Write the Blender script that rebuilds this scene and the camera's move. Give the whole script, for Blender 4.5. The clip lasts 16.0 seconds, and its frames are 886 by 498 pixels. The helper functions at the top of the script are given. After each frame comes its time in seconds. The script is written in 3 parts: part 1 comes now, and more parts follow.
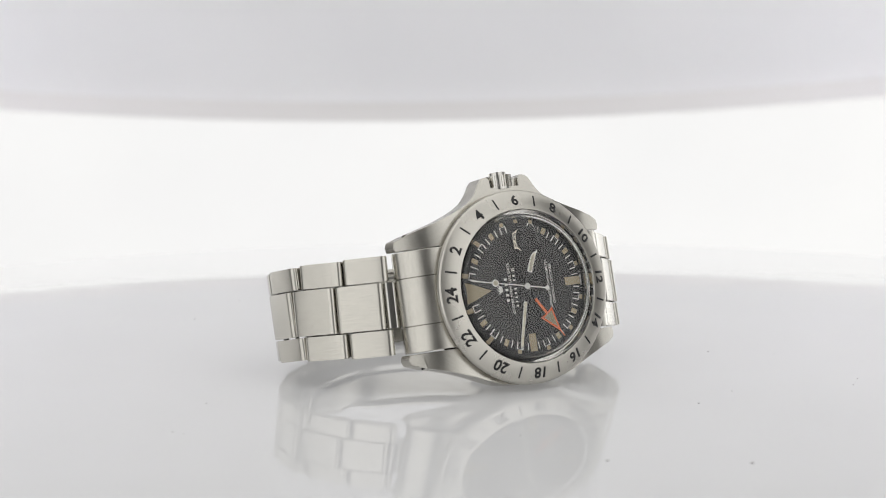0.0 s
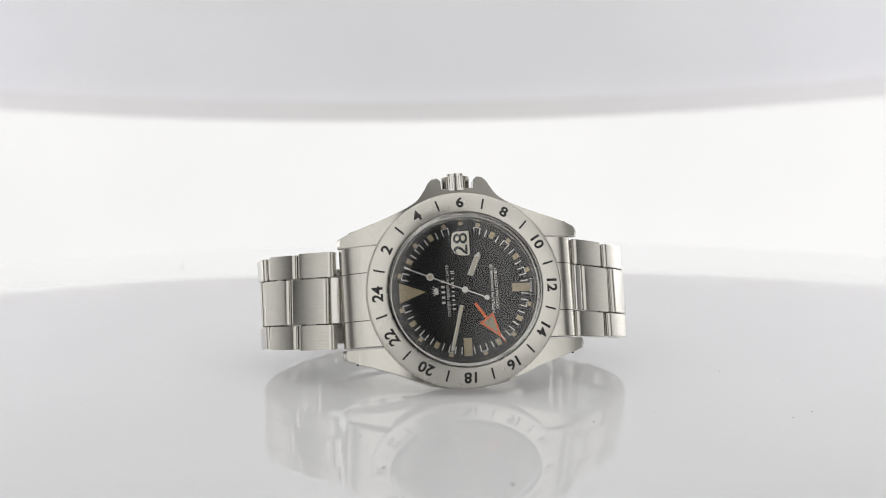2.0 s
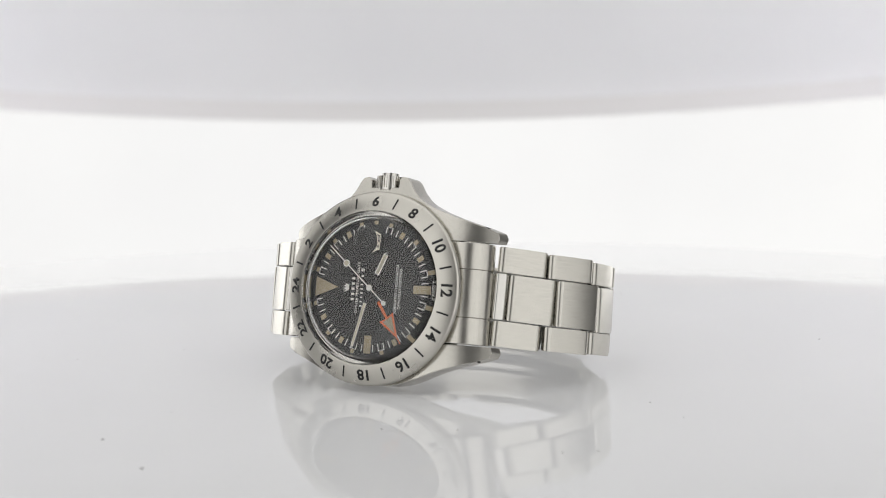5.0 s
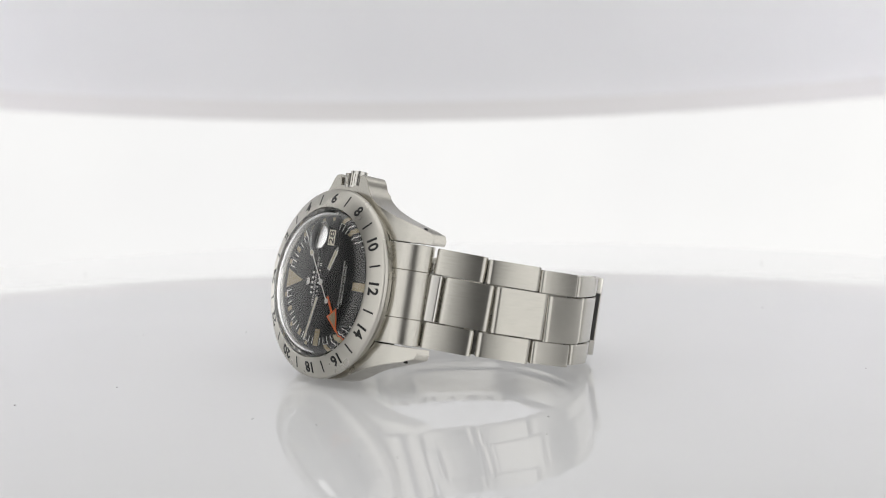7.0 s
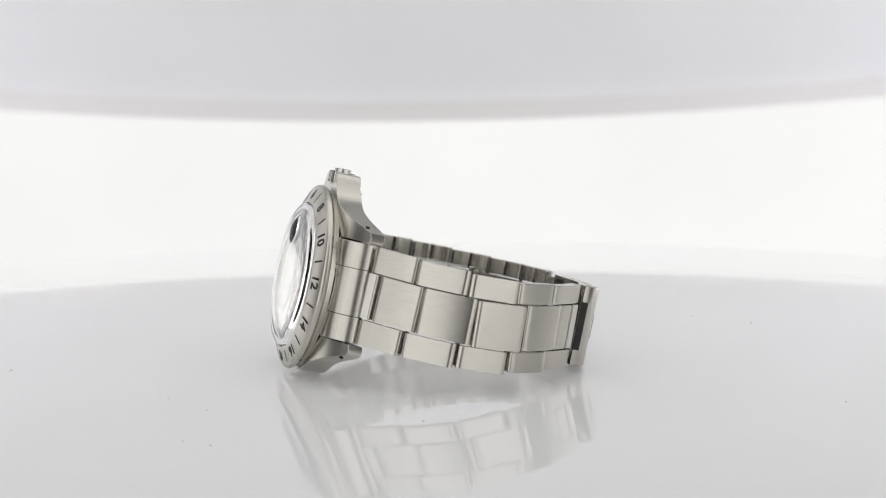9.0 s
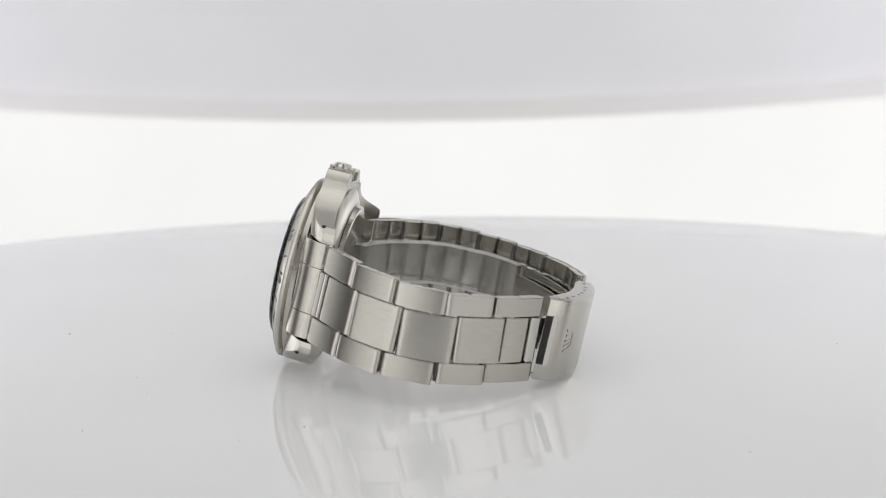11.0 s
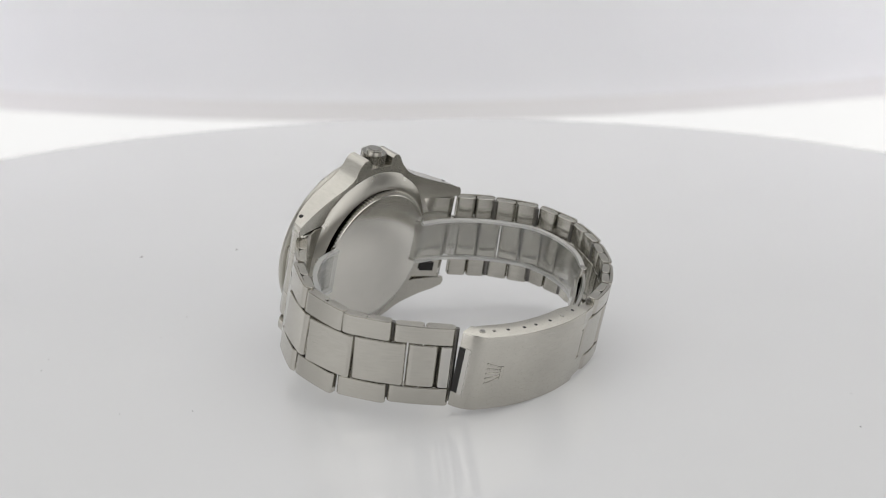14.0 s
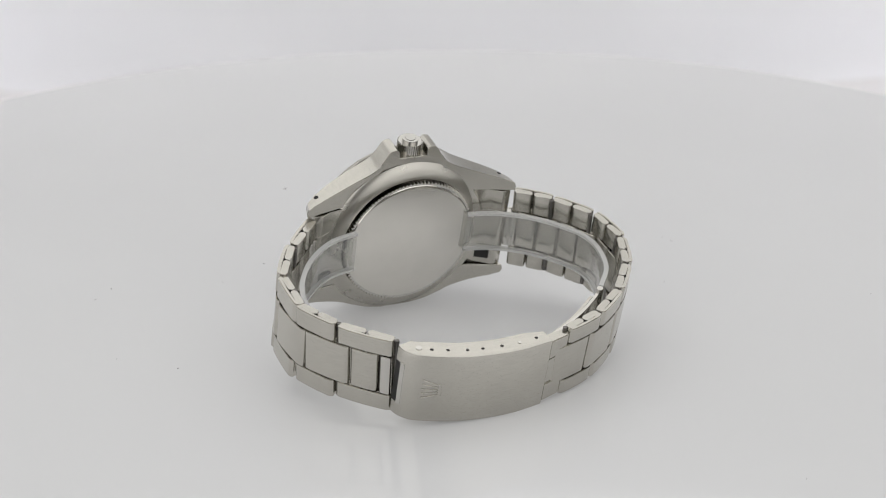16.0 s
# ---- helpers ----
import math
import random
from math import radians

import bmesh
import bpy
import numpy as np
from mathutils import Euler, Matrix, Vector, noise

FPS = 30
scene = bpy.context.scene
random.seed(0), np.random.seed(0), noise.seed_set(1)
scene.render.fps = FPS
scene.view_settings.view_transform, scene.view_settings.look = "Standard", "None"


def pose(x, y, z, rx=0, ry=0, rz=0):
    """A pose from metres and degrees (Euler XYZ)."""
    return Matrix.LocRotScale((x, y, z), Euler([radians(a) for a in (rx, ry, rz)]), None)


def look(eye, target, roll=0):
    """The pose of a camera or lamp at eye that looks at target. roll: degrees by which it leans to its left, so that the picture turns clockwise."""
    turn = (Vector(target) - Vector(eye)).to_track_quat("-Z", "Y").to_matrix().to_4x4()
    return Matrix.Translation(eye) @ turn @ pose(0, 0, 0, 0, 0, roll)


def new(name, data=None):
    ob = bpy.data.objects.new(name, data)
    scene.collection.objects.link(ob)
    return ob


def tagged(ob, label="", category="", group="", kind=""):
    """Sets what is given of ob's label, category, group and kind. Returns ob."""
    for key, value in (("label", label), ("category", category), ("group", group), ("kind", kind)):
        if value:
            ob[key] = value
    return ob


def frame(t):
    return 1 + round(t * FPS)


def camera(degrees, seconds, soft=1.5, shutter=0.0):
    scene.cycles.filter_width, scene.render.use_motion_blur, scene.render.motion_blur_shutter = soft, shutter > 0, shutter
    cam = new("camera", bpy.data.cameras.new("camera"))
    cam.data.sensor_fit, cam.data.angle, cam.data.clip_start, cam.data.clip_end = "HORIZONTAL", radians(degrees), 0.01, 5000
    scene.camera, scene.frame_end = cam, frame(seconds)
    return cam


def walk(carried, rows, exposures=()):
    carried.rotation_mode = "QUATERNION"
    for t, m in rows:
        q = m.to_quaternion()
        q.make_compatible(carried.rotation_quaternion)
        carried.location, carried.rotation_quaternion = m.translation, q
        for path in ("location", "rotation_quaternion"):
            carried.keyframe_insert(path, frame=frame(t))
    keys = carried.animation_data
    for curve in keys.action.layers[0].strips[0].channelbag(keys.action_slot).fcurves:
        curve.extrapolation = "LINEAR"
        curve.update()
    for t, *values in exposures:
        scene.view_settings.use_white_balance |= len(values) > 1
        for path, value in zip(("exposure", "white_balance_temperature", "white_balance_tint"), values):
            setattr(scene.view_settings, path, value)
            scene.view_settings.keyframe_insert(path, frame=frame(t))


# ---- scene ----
MM = 0.001
cam = camera(27.708, 16.0, soft=0.75)
cam.data.dof.use_dof = True
cam.data.dof.focus_distance = 0.37
cam.data.dof.aperture_fstop = 25.0
EYE = pose(-0.0090, -0.37723, 0.07168, 90 - 7.156, 0, -1.248) @ pose(0, 0, 0, 0, 0, -0.578)
walk(cam, [(0.0, EYE), (16.0, EYE)])

# turntable: seconds, tilt towards the camera, slide of its centre in millimetres
TILT = [(0.0, 0, 0, 0), (9.3, 0, 0, 0), (9.9, 0.15, -0.3, 0.05), (10.4, 0.8, -1.7, 0.3), (10.9, 2.05, -3.8, 0.65), (11.3, 3.228, -5.17, 0.95),
        (12.0, 5.256, -5.85, 1.2), (13.0, 8.032, -5.95, 1.4), (14.0, 10.888, -5.05, 1.53), (15.0, 13.823, -3.6, 1.62), (16.0, 16.951, -3.05, 1.7)]
SPIN_START, SPIN = 60.743, -11.5078


def table_pose(t):
    for a, b in zip(TILT, TILT[1:]):
        if a[0] <= t <= b[0]:
            k = (t - a[0]) / (b[0] - a[0])
            tilt, dy, dz = (u + k * (v - u) for u, v in zip(a[1:], b[1:]))
    return pose(0.00005 * tilt, dy * MM, dz * MM) @ pose(0, 0, 0, tilt, 0, 0) @ pose(0, 0, 0, 0, 0, SPIN_START + SPIN * t)


# the watch on the turntable: x towards six o'clock, z towards the crown, -y out of the dial
SEAT = pose(-17.07 * MM, -26.45 * MM, 20.17 * MM) @ pose(0, 0, 0, 0, 0, -32.7) @ pose(0, 0, 0, -13.14) @ pose(0, 0, 0, 0, -1.58)

# ---- light ----
world = bpy.data.worlds.new("studio_air")
scene.world = world
world.use_nodes = True
world.node_tree.nodes["Background"].inputs[0].default_value = (0.5, 0.5, 0.52, 1)
world.node_tree.nodes["Background"].inputs[1].default_value = 0.06


def area(name, eye, target, sx, sy, watts, color, spread=180):
    data = bpy.data.lights.new(name, "AREA")
    data.shape, data.size, data.size_y, data.energy, data.color = "RECTANGLE", sx, sy, watts, color
    data.spread = radians(spread)
    ob = new(name, data)
    ob.matrix_world = look(eye, target)
    return ob


# soft fill added from above; no lamp is seen there
area("top_fill_light", (0, 0.05, 0.86), (0, 0.05, 0), 0.8, 0.7, 0.2, (1.0, 0.985, 0.96))
# unseen lamps added to lift the curtain and tint its sides lavender
for side in (-1, 1):
    area("side_light", (side * 0.60, 0.12, 0.42), (side * 0.26, 0.72, 0.12), 0.25, 0.3, 0.78, (0.95, 0.935, 1.0), 100)
    area("curtain_light", (side * 0.40, 0.48, 0.13), (side * 0.22, 0.70, 0.05), 0.10, 0.10, 0.085, (0.86, 0.81, 1.0), 120)


# ---- materials ----
def material(name, color, rough=0.5, metal=0.0, ior=1.45):
    m = bpy.data.materials.new(name)
    m.use_nodes = True
    b = m.node_tree.nodes["Principled BSDF"]
    b.inputs["Base Color"].default_value = (*color, 1)
    b.inputs["Roughness"].default_value, b.inputs["Metallic"].default_value, b.inputs["IOR"].default_value = rough, metal, ior
    return m, m.node_tree, b


def textured(nt, scale, stretch=(1, 1, 1), detail=4.0, offset=0.0):
    """Noise in the thing's own space; scale per metre."""
    co = nt.nodes.new("ShaderNodeTexCoord")
    mp = nt.nodes.new("ShaderNodeMapping")
    mp.inputs["Scale"].default_value = stretch
    mp.inputs["Location"].default_value = (offset, offset, offset)
    no = nt.nodes.new("ShaderNodeTexNoise")
    no.inputs["Scale"].default_value, no.inputs["Detail"].default_value = scale, detail
    nt.links.new(co.outputs["Object"], mp.inputs[0])
    nt.links.new(mp.outputs[0], no.inputs["Vector"])
    return no.outputs["Fac"]


def ramp(nt, fac, lo, hi, a, b):
    r = nt.nodes.new("ShaderNodeValToRGB")
    r.color_ramp.elements[0].position, r.color_ramp.elements[1].position = lo, hi
    r.color_ramp.elements[0].color, r.color_ramp.elements[1].color = (*a, 1), (*b, 1)
    nt.links.new(fac, r.inputs[0])
    return r.outputs[0]


def steel(name, color, rough, stretch, grain=0.25, spread=0.12):
    m, nt, b = material(name, color, rough, 1.0)
    fine = textured(nt, 2600, stretch, 3.0)
    smear = textured(nt, 160, (1, 1, 1), 3.0, 0.3)
    streak = textured(nt, 5200, stretch, 3.0, 0.7)
    mix = nt.nodes.new("ShaderNodeMix")
    mix.data_type, mix.blend_type = "RGBA", "MULTIPLY"
    mix.inputs["Factor"].default_value = 1.0
    nt.links.new(ramp(nt, smear, 0.3, 0.75, tuple(c * 0.94 for c in color), color), mix.inputs["A"])
    low = 1.0 - 0.28 * grain
    nt.links.new(ramp(nt, streak, 0.3, 0.65, (low, low, low), (1, 1, 1)), mix.inputs["B"])
    nt.links.new(mix.outputs["Result"], b.inputs["Base Color"])
    r = nt.nodes.new("ShaderNodeMapRange")
    r.inputs["To Min"].default_value, r.inputs["To Max"].default_value = rough - spread / 2, rough + spread / 2
    nt.links.new(smear, r.inputs[0])
    nt.links.new(r.outputs[0], b.inputs["Roughness"])
    bump = nt.nodes.new("ShaderNodeBump")
    bump.inputs["Strength"].default_value, bump.inputs["Distance"].default_value = grain, 0.00002
    nt.links.new(fine, bump.inputs["Height"])
    nt.links.new(bump.outputs[0], b.inputs["Normal"])
    return m


STEEL = (0.575, 0.555, 0.505)
brushed = steel("brushed_steel", STEEL, 0.21, (0.05, 1, 1), 0.3)
brushed_case = steel("satin_case_steel", STEEL, 0.23, (0.5, 0.5, 0.12), 0.25)
satin_bezel = steel("satin_bezel_steel", STEEL, 0.28, (1, 1, 1), 0.2, 0.06)
polished = steel("polished_steel", (0.62, 0.605, 0.57), 0.10, (1, 1, 1), 0.04, 0.05)
# steel darkened so that the gaps between links look shaded
gap_steel = steel("darkened_gap_steel", (0.20, 0.19, 0.18), 0.35, (1, 1, 1), 0.05, 0.05)
back_steel = steel("caseback_steel", (0.76, 0.74, 0.69), 0.15, (1, 1, 1), 0.05, 0.06)
black_paint = material("black_enamel", (0.012, 0.012, 0.012), 0.45)[0]
# near black that stands for the shade inside holes and slots
dark_gap = material("hole_shade_black", (0.02, 0.019, 0.018), 0.6)[0]
white_print = material("white_print", (0.88, 0.88, 0.85), 0.5)[0]
orange_paint = material("orange_paint", (0.85, 0.16, 0.03), 0.4)[0]
ivory = material("ivory_date_disc", (0.90, 0.86, 0.74), 0.5)[0]

lume, nt, b = material("aged_tan_lume", (0.42, 0.34, 0.21), 0.8)
nt.links.new(ramp(nt, textured(nt, 2500), 0.3, 0.7, (0.36, 0.285, 0.165), (0.50, 0.42, 0.28)), b.inputs["Base Color"])
hand_lume, nt, b = material("pale_hand_lume", (0.62, 0.57, 0.44), 0.75)
nt.links.new(ramp(nt, textured(nt, 2500), 0.3, 0.7, (0.56, 0.51, 0.38), (0.68, 0.64, 0.52)), b.inputs["Base Color"])
dial_black, nt, b = material("matt_black_dial", (0.009, 0.009, 0.010), 0.6, 0, 1.25)
nt.links.new(ramp(nt, textured(nt, 300, (1, 1, 1), 2.0), 0.3, 0.7, (0.0092, 0.0092, 0.0098), (0.0108, 0.0108, 0.0114)), b.inputs["Base Color"])



def clear(name, tint, rough, ior, haze=0.0):
    """Thin clear plastic: sees straight through, with a gloss that grows at grazing angles and a trace of milky haze."""
    m = bpy.data.materials.new(name)
    m.use_nodes = True
    nt = m.node_tree
    nt.nodes.remove(nt.nodes["Principled BSDF"])
    see, gloss, milk = nt.nodes.new("ShaderNodeBsdfTransparent"), nt.nodes.new("ShaderNodeBsdfGlossy"), nt.nodes.new("ShaderNodeBsdfDiffuse")
    see.inputs[0].default_value = (*tint, 1)
    gloss.inputs["Roughness"].default_value = rough
    milk.inputs[0].default_value = (0.85, 0.85, 0.84, 1)
    edge, power, fres = nt.nodes.new("ShaderNodeLayerWeight"), nt.nodes.new("ShaderNodeMath"), nt.nodes.new("ShaderNodeMath")
    one, two = nt.nodes.new("ShaderNodeMixShader"), nt.nodes.new("ShaderNodeMixShader")
    straight = ((ior - 1) / (ior + 1)) ** 2
    edge.inputs["Blend"].default_value = 0.5
    power.operation, power.inputs[1].default_value = "POWER", 3.0
    fres.operation, fres.inputs[1].default_value, fres.inputs[2].default_value = "MULTIPLY_ADD", 0.9, straight
    nt.links.new(edge.outputs["Facing"], power.inputs[0])
    nt.links.new(power.outputs[0], fres.inputs[0])
    one.inputs[0].default_value = haze
    nt.links.new(see.outputs[0], one.inputs[1])
    nt.links.new(milk.outputs[0], one.inputs[2])
    nt.links.new(fres.outputs[0], two.inputs[0])
    nt.links.new(one.outputs[0], two.inputs[1])
    nt.links.new(gloss.outputs[0], two.inputs[2])
    nt.links.new(two.outputs[0], nt.nodes["Material Output"].inputs["Surface"])
    return m


acrylic, nt, b = material("clear_acrylic", (0.99, 0.99, 0.985), 0.01, 0, 1.49)
b.inputs["Transmission Weight"].default_value = 1.0
film_mat = clear("clear_plastic_film", (0.94, 0.94, 0.93), 0.06, 1.45, 0.10)
film_edge = clear("milky_film_edge", (0.94, 0.94, 0.93), 0.15, 1.45, 0.5)

table_mat, nt, b = material("white_gloss_acrylic", (0.58, 0.58, 0.585), 0.04, 0, 1.49)
nt.links.new(ramp(nt, textured(nt, 9), 0.3, 0.7, (0.57, 0.57, 0.575), (0.595, 0.595, 0.6)), b.inputs["Base Color"])
r = nt.nodes.new("ShaderNodeMapRange")
r.inputs["To Min"].default_value, r.inputs["To Max"].default_value = 0.004, 0.012
nt.links.new(textured(nt, 60), r.inputs[0])
nt.links.new(r.outputs[0], b.inputs["Roughness"])
# faint emission put in to brighten the top and thin the shadows
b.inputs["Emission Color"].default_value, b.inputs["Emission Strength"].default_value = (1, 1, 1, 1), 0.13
rim_mat = material("beige_edge_band", (0.70, 0.685, 0.66), 0.45)[0]
speck_mat = material("grey_dust", (0.28, 0.27, 0.27), 0.9)[0]

cloth, nt, b = material("white_tent_cloth", (0.80, 0.80, 0.80), 0.9)
nt.links.new(ramp(nt, textured(nt, 5), 0.3, 0.7, (0.78, 0.78, 0.785), (0.82, 0.82, 0.82)), b.inputs["Base Color"])
hem_mat = material("grey_hem_tape", (0.72, 0.71, 0.685), 0.9)[0]


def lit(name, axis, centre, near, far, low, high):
    """Cloth given its own glow to light the scene: the glow changes with the distance from centre along one axis."""
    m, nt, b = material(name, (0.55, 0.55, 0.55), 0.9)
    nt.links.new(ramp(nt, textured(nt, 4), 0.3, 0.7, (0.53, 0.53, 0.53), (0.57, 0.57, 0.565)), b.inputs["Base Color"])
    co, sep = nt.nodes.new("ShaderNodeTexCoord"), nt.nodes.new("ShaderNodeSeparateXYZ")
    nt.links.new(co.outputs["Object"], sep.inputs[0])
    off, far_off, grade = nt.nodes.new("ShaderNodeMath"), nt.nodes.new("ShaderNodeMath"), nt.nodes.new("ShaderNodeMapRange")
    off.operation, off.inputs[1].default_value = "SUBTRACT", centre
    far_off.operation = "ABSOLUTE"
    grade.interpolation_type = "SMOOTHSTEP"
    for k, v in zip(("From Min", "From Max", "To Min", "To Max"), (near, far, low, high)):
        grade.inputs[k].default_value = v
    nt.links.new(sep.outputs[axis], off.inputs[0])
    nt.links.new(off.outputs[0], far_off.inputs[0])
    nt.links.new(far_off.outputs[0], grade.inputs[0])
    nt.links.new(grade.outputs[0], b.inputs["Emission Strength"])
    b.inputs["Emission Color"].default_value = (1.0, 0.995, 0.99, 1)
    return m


# unseen sheets that glow; the front's dark middle stands for the lens opening
front_cloth = lit("front_glow_cloth", "X", 0.0, 0.04, 0.28, 0.03, 0.54)
side_cloth = lit("side_glow_cloth", "Y", 0.02, 0.05, 0.42, 0.04, 0.46)
roof_cloth = lit("roof_glow_cloth", "Y", 0.10, 0.0, 0.6, 0.50, 0.44)
# the sides, out of view, are brightened to whiten the crystal's reflection
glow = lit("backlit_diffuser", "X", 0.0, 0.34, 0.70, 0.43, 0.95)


# ---- mesh helpers ----
HEAD = Matrix.Rotation(radians(90), 4, "X")      # head space: z out of the dial, y to the crown


def part(name, bm, mat, parent, label="", m=None, smooth=35):
    me = bpy.data.meshes.new(name)
    bmesh.ops.recalc_face_normals(bm, faces=bm.faces)
    bm.to_mesh(me)
    bm.free()
    me.materials.append(mat)
    if smooth:
        me.polygons.foreach_set("use_smooth", [True] * len(me.polygons))
        me.set_sharp_from_angle(angle=radians(smooth))
    ob = new(name, me)
    ob.parent = parent
    if m is not None:
        ob.matrix_basis = m
    if label:
        ob["label"] = label
    return ob


def share(ob, m):
    """Another part like ob on the same mesh."""
    o = ob.copy()
    scene.collection.objects.link(o)
    o.matrix_basis = m
    return o


def lathe(profile, n=128, closed=True):
    """Revolves (radius, height) millimetres about z."""
    bm = bmesh.new()
    rings = []
    for r, h in profile:
        if r < 1e-6:
            rings.append([bm.verts.new((0, 0, h * MM))])
        else:
            rings.append([bm.verts.new((r * math.cos(2 * math.pi * i / n) * MM, r * math.sin(2 * math.pi * i / n) * MM, h * MM)) for i in range(n)])
    pairs = list(zip(rings, rings[1:]))
    if closed:
        pairs.append((rings[-1], rings[0]))
    for a, c in pairs:
        if len(a) == 1 and len(c) == 1:
            continue
        for i in range(n):
            j = (i + 1) % n
            vs = [a[0], c[i], c[j]] if len(a) == 1 else [a[i], a[j], c[0]] if len(c) == 1 else [a[i], a[j], c[j], c[i]]
            bm.faces.new(vs)
    return bm


def prism(outline, z0, z1, bevel=0.0, segments=2, bm=None):
    """A flat outline in millimetres, from z0 to z1, its edges rounded."""
    own = bmesh.new()
    low = [own.verts.new((x * MM, y * MM, z0 * MM)) for x, y in outline]
    high = [own.verts.new((x * MM, y * MM, z1 * MM)) for x, y in outline]
    own.faces.new(low[::-1])
    own.faces.new(high)
    for i in range(len(low)):
        j = (i + 1) % len(low)
        own.faces.new((low[i], low[j], high[j], high[i]))
    bmesh.ops.recalc_face_normals(own, faces=own.faces)
    if bevel:
        sharp = [e for e in own.edges if e.calc_face_angle(0) > radians(40)]
        bmesh.ops.bevel(own, geom=sharp, offset=bevel * MM, segments=segments, affect="EDGES", clamp_overlap=True)
    if bm is None:
        return own
    me = bpy.data.meshes.new("joined")
    own.to_mesh(me)
    own.free()
    bm.from_mesh(me)
    bpy.data.meshes.remove(me)
    return bm


def rect(x0, y0, x1, y1):
    return [(x0, y0), (x1, y0), (x1, y1), (x0, y1)]


def disc(r, n=32, x=0.0, y=0.0):
    return [(x + r * math.cos(2 * math.pi * i / n), y + r * math.sin(2 * math.pi * i / n)) for i in range(n)]


def clock(phi, r=0.0, z=0.0):
    """Head space pose: x to the right of the ray at phi degrees from twelve, y outward along it."""
    a = radians(phi)
    up, right = Vector((-math.cos(a), math.sin(a), 0)), Vector((math.sin(a), math.cos(a), 0))
    rot = Matrix((right, up, Vector((0, 0, 1)))).transposed().to_4x4()
    return Matrix.Translation((up * r + Vector((0, 0, z))) * MM) @ rot


def lettering(name, text, height, m, mat, parent, width=None, depth=0.02, spacing=1.0, bold=0.006):
    curve = bpy.data.curves.new(name, "FONT")
    curve.body, curve.align_x, curve.align_y = text, "CENTER", "CENTER"
    curve.space_character, curve.offset = spacing, bold
    tmp = new(name, curve)
    bpy.context.view_layer.update()
    me = bpy.data.meshes.new_from_object(tmp.evaluated_get(bpy.context.evaluated_depsgraph_get()))
    bpy.data.objects.remove(tmp)
    bpy.data.curves.remove(curve)
    xs, ys = [v.co.x for v in me.vertices], [v.co.y for v in me.vertices]
    cx, cy = (min(xs) + max(xs)) / 2, (min(ys) + max(ys)) / 2
    ky = height / (max(ys) - min(ys))
    kx = width / (max(xs) - min(xs)) if width else ky
    bm = bmesh.new()
    bm.from_mesh(me)
    bpy.data.meshes.remove(me)
    for v in bm.verts:
        v.co = ((v.co.x - cx) * kx * MM, (v.co.y - cy) * ky * MM, 0)
    up = bmesh.ops.extrude_face_region(bm, geom=bm.faces[:])
    for v in up["geom"]:
        if isinstance(v, bmesh.types.BMVert):
            v.co.z += depth * MM
    return part(name, bm, mat, parent, "", m, 0)


# ---- the tent ----
def sheet(name, points, faces, mat, label, thickness=0.004, kind="structure"):
    bm = bmesh.new()
    vs = [bm.verts.new(p) for p in points]
    for f in faces:
        bm.faces.new([vs[i] for i in f])
    bmesh.ops.solidify(bm, geom=bm.faces[:], thickness=thickness)
    ob = part(name, bm, mat, None)
    return tagged(ob, label, "backdrop", kind=kind)


def tent():
    # floor of the tent
    sheet("floor", [(-1.1, -0.9, -0.28), (1.1, -0.9, -0.28), (1.1, 1.1, -0.28), (-1.1, 1.1, -0.28)], [(0, 1, 2, 3)], cloth, "white cloth floor of the light tent")
    # upper curtain with a hem that sags in the middle
    n, y, pts = 48, 0.70, []
    for i in range(n + 1):
        x = -1.0 + 2.0 * i / n
        zh = 0.0150 + 0.165 * x * x / (1 + 0.9 * x * x)
        back = 0.05 * x * x
        pts += [(x, y - back, zh), (x, y - back, 0.45), (x, y - back, 0.92)]
    faces = [(3 * i + k, 3 * i + 3 + k, 3 * i + 4 + k, 3 * i + 1 + k) for i in range(n) for k in (0, 1)]
    sheet("backdrop_curtain", pts, faces, cloth, "white cloth curtain with a grey sagging hem")
    hem = bmesh.new()
    ring = 4
    rows = []
    for i in range(n + 1):
        x, yy, z = pts[3 * i]
        rows.append([hem.verts.new((x, yy - 0.0062 + dy, z + dz)) for dy, dz in ((-0.0006, -0.001), (-0.0006, 0.0105), (0.0006, 0.0105), (0.0006, -0.001))])
    for a, c in zip(rows, rows[1:]):
        for k in range(ring):
            hem.faces.new((a[k], a[(k + 1) % ring], c[(k + 1) % ring], c[k]))
    tagged(part("curtain_hem", hem, hem_mat, None, "rolled grey hem of the curtain"), category="hem", kind="structure")
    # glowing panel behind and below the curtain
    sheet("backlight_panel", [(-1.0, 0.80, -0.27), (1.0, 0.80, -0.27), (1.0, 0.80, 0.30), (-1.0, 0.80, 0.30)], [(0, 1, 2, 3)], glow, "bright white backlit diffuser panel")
    # unseen glowing sides, top and front; the front's dark middle stands for the lens opening
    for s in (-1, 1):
        sheet("wall_side", [(s * 0.95, -0.70, -0.28), (s * 0.95, 0.9, -0.28), (s * 0.95, 0.9, 0.92), (s * 0.95, -0.70, 0.92)], [(0, 1, 2, 3)], side_cloth, "unseen cloth side of the light tent, given its own glow")
    sheet("ceiling", [(-1, -0.75, 0.93), (1, -0.75, 0.93), (1, 0.9, 0.93), (-1, 0.9, 0.93)], [(0, 1, 2, 3)], roof_cloth, "unseen cloth roof of the light tent, given its own glow")
    sheet("wall_front", [(-0.95, -0.70, -0.28), (0.95, -0.70, -0.28), (0.95, -0.70, 0.92), (-0.95, -0.70, 0.92)], [(0, 1, 2, 3)], front_cloth, "unseen cloth front of the light tent, given its own glow")


tent()


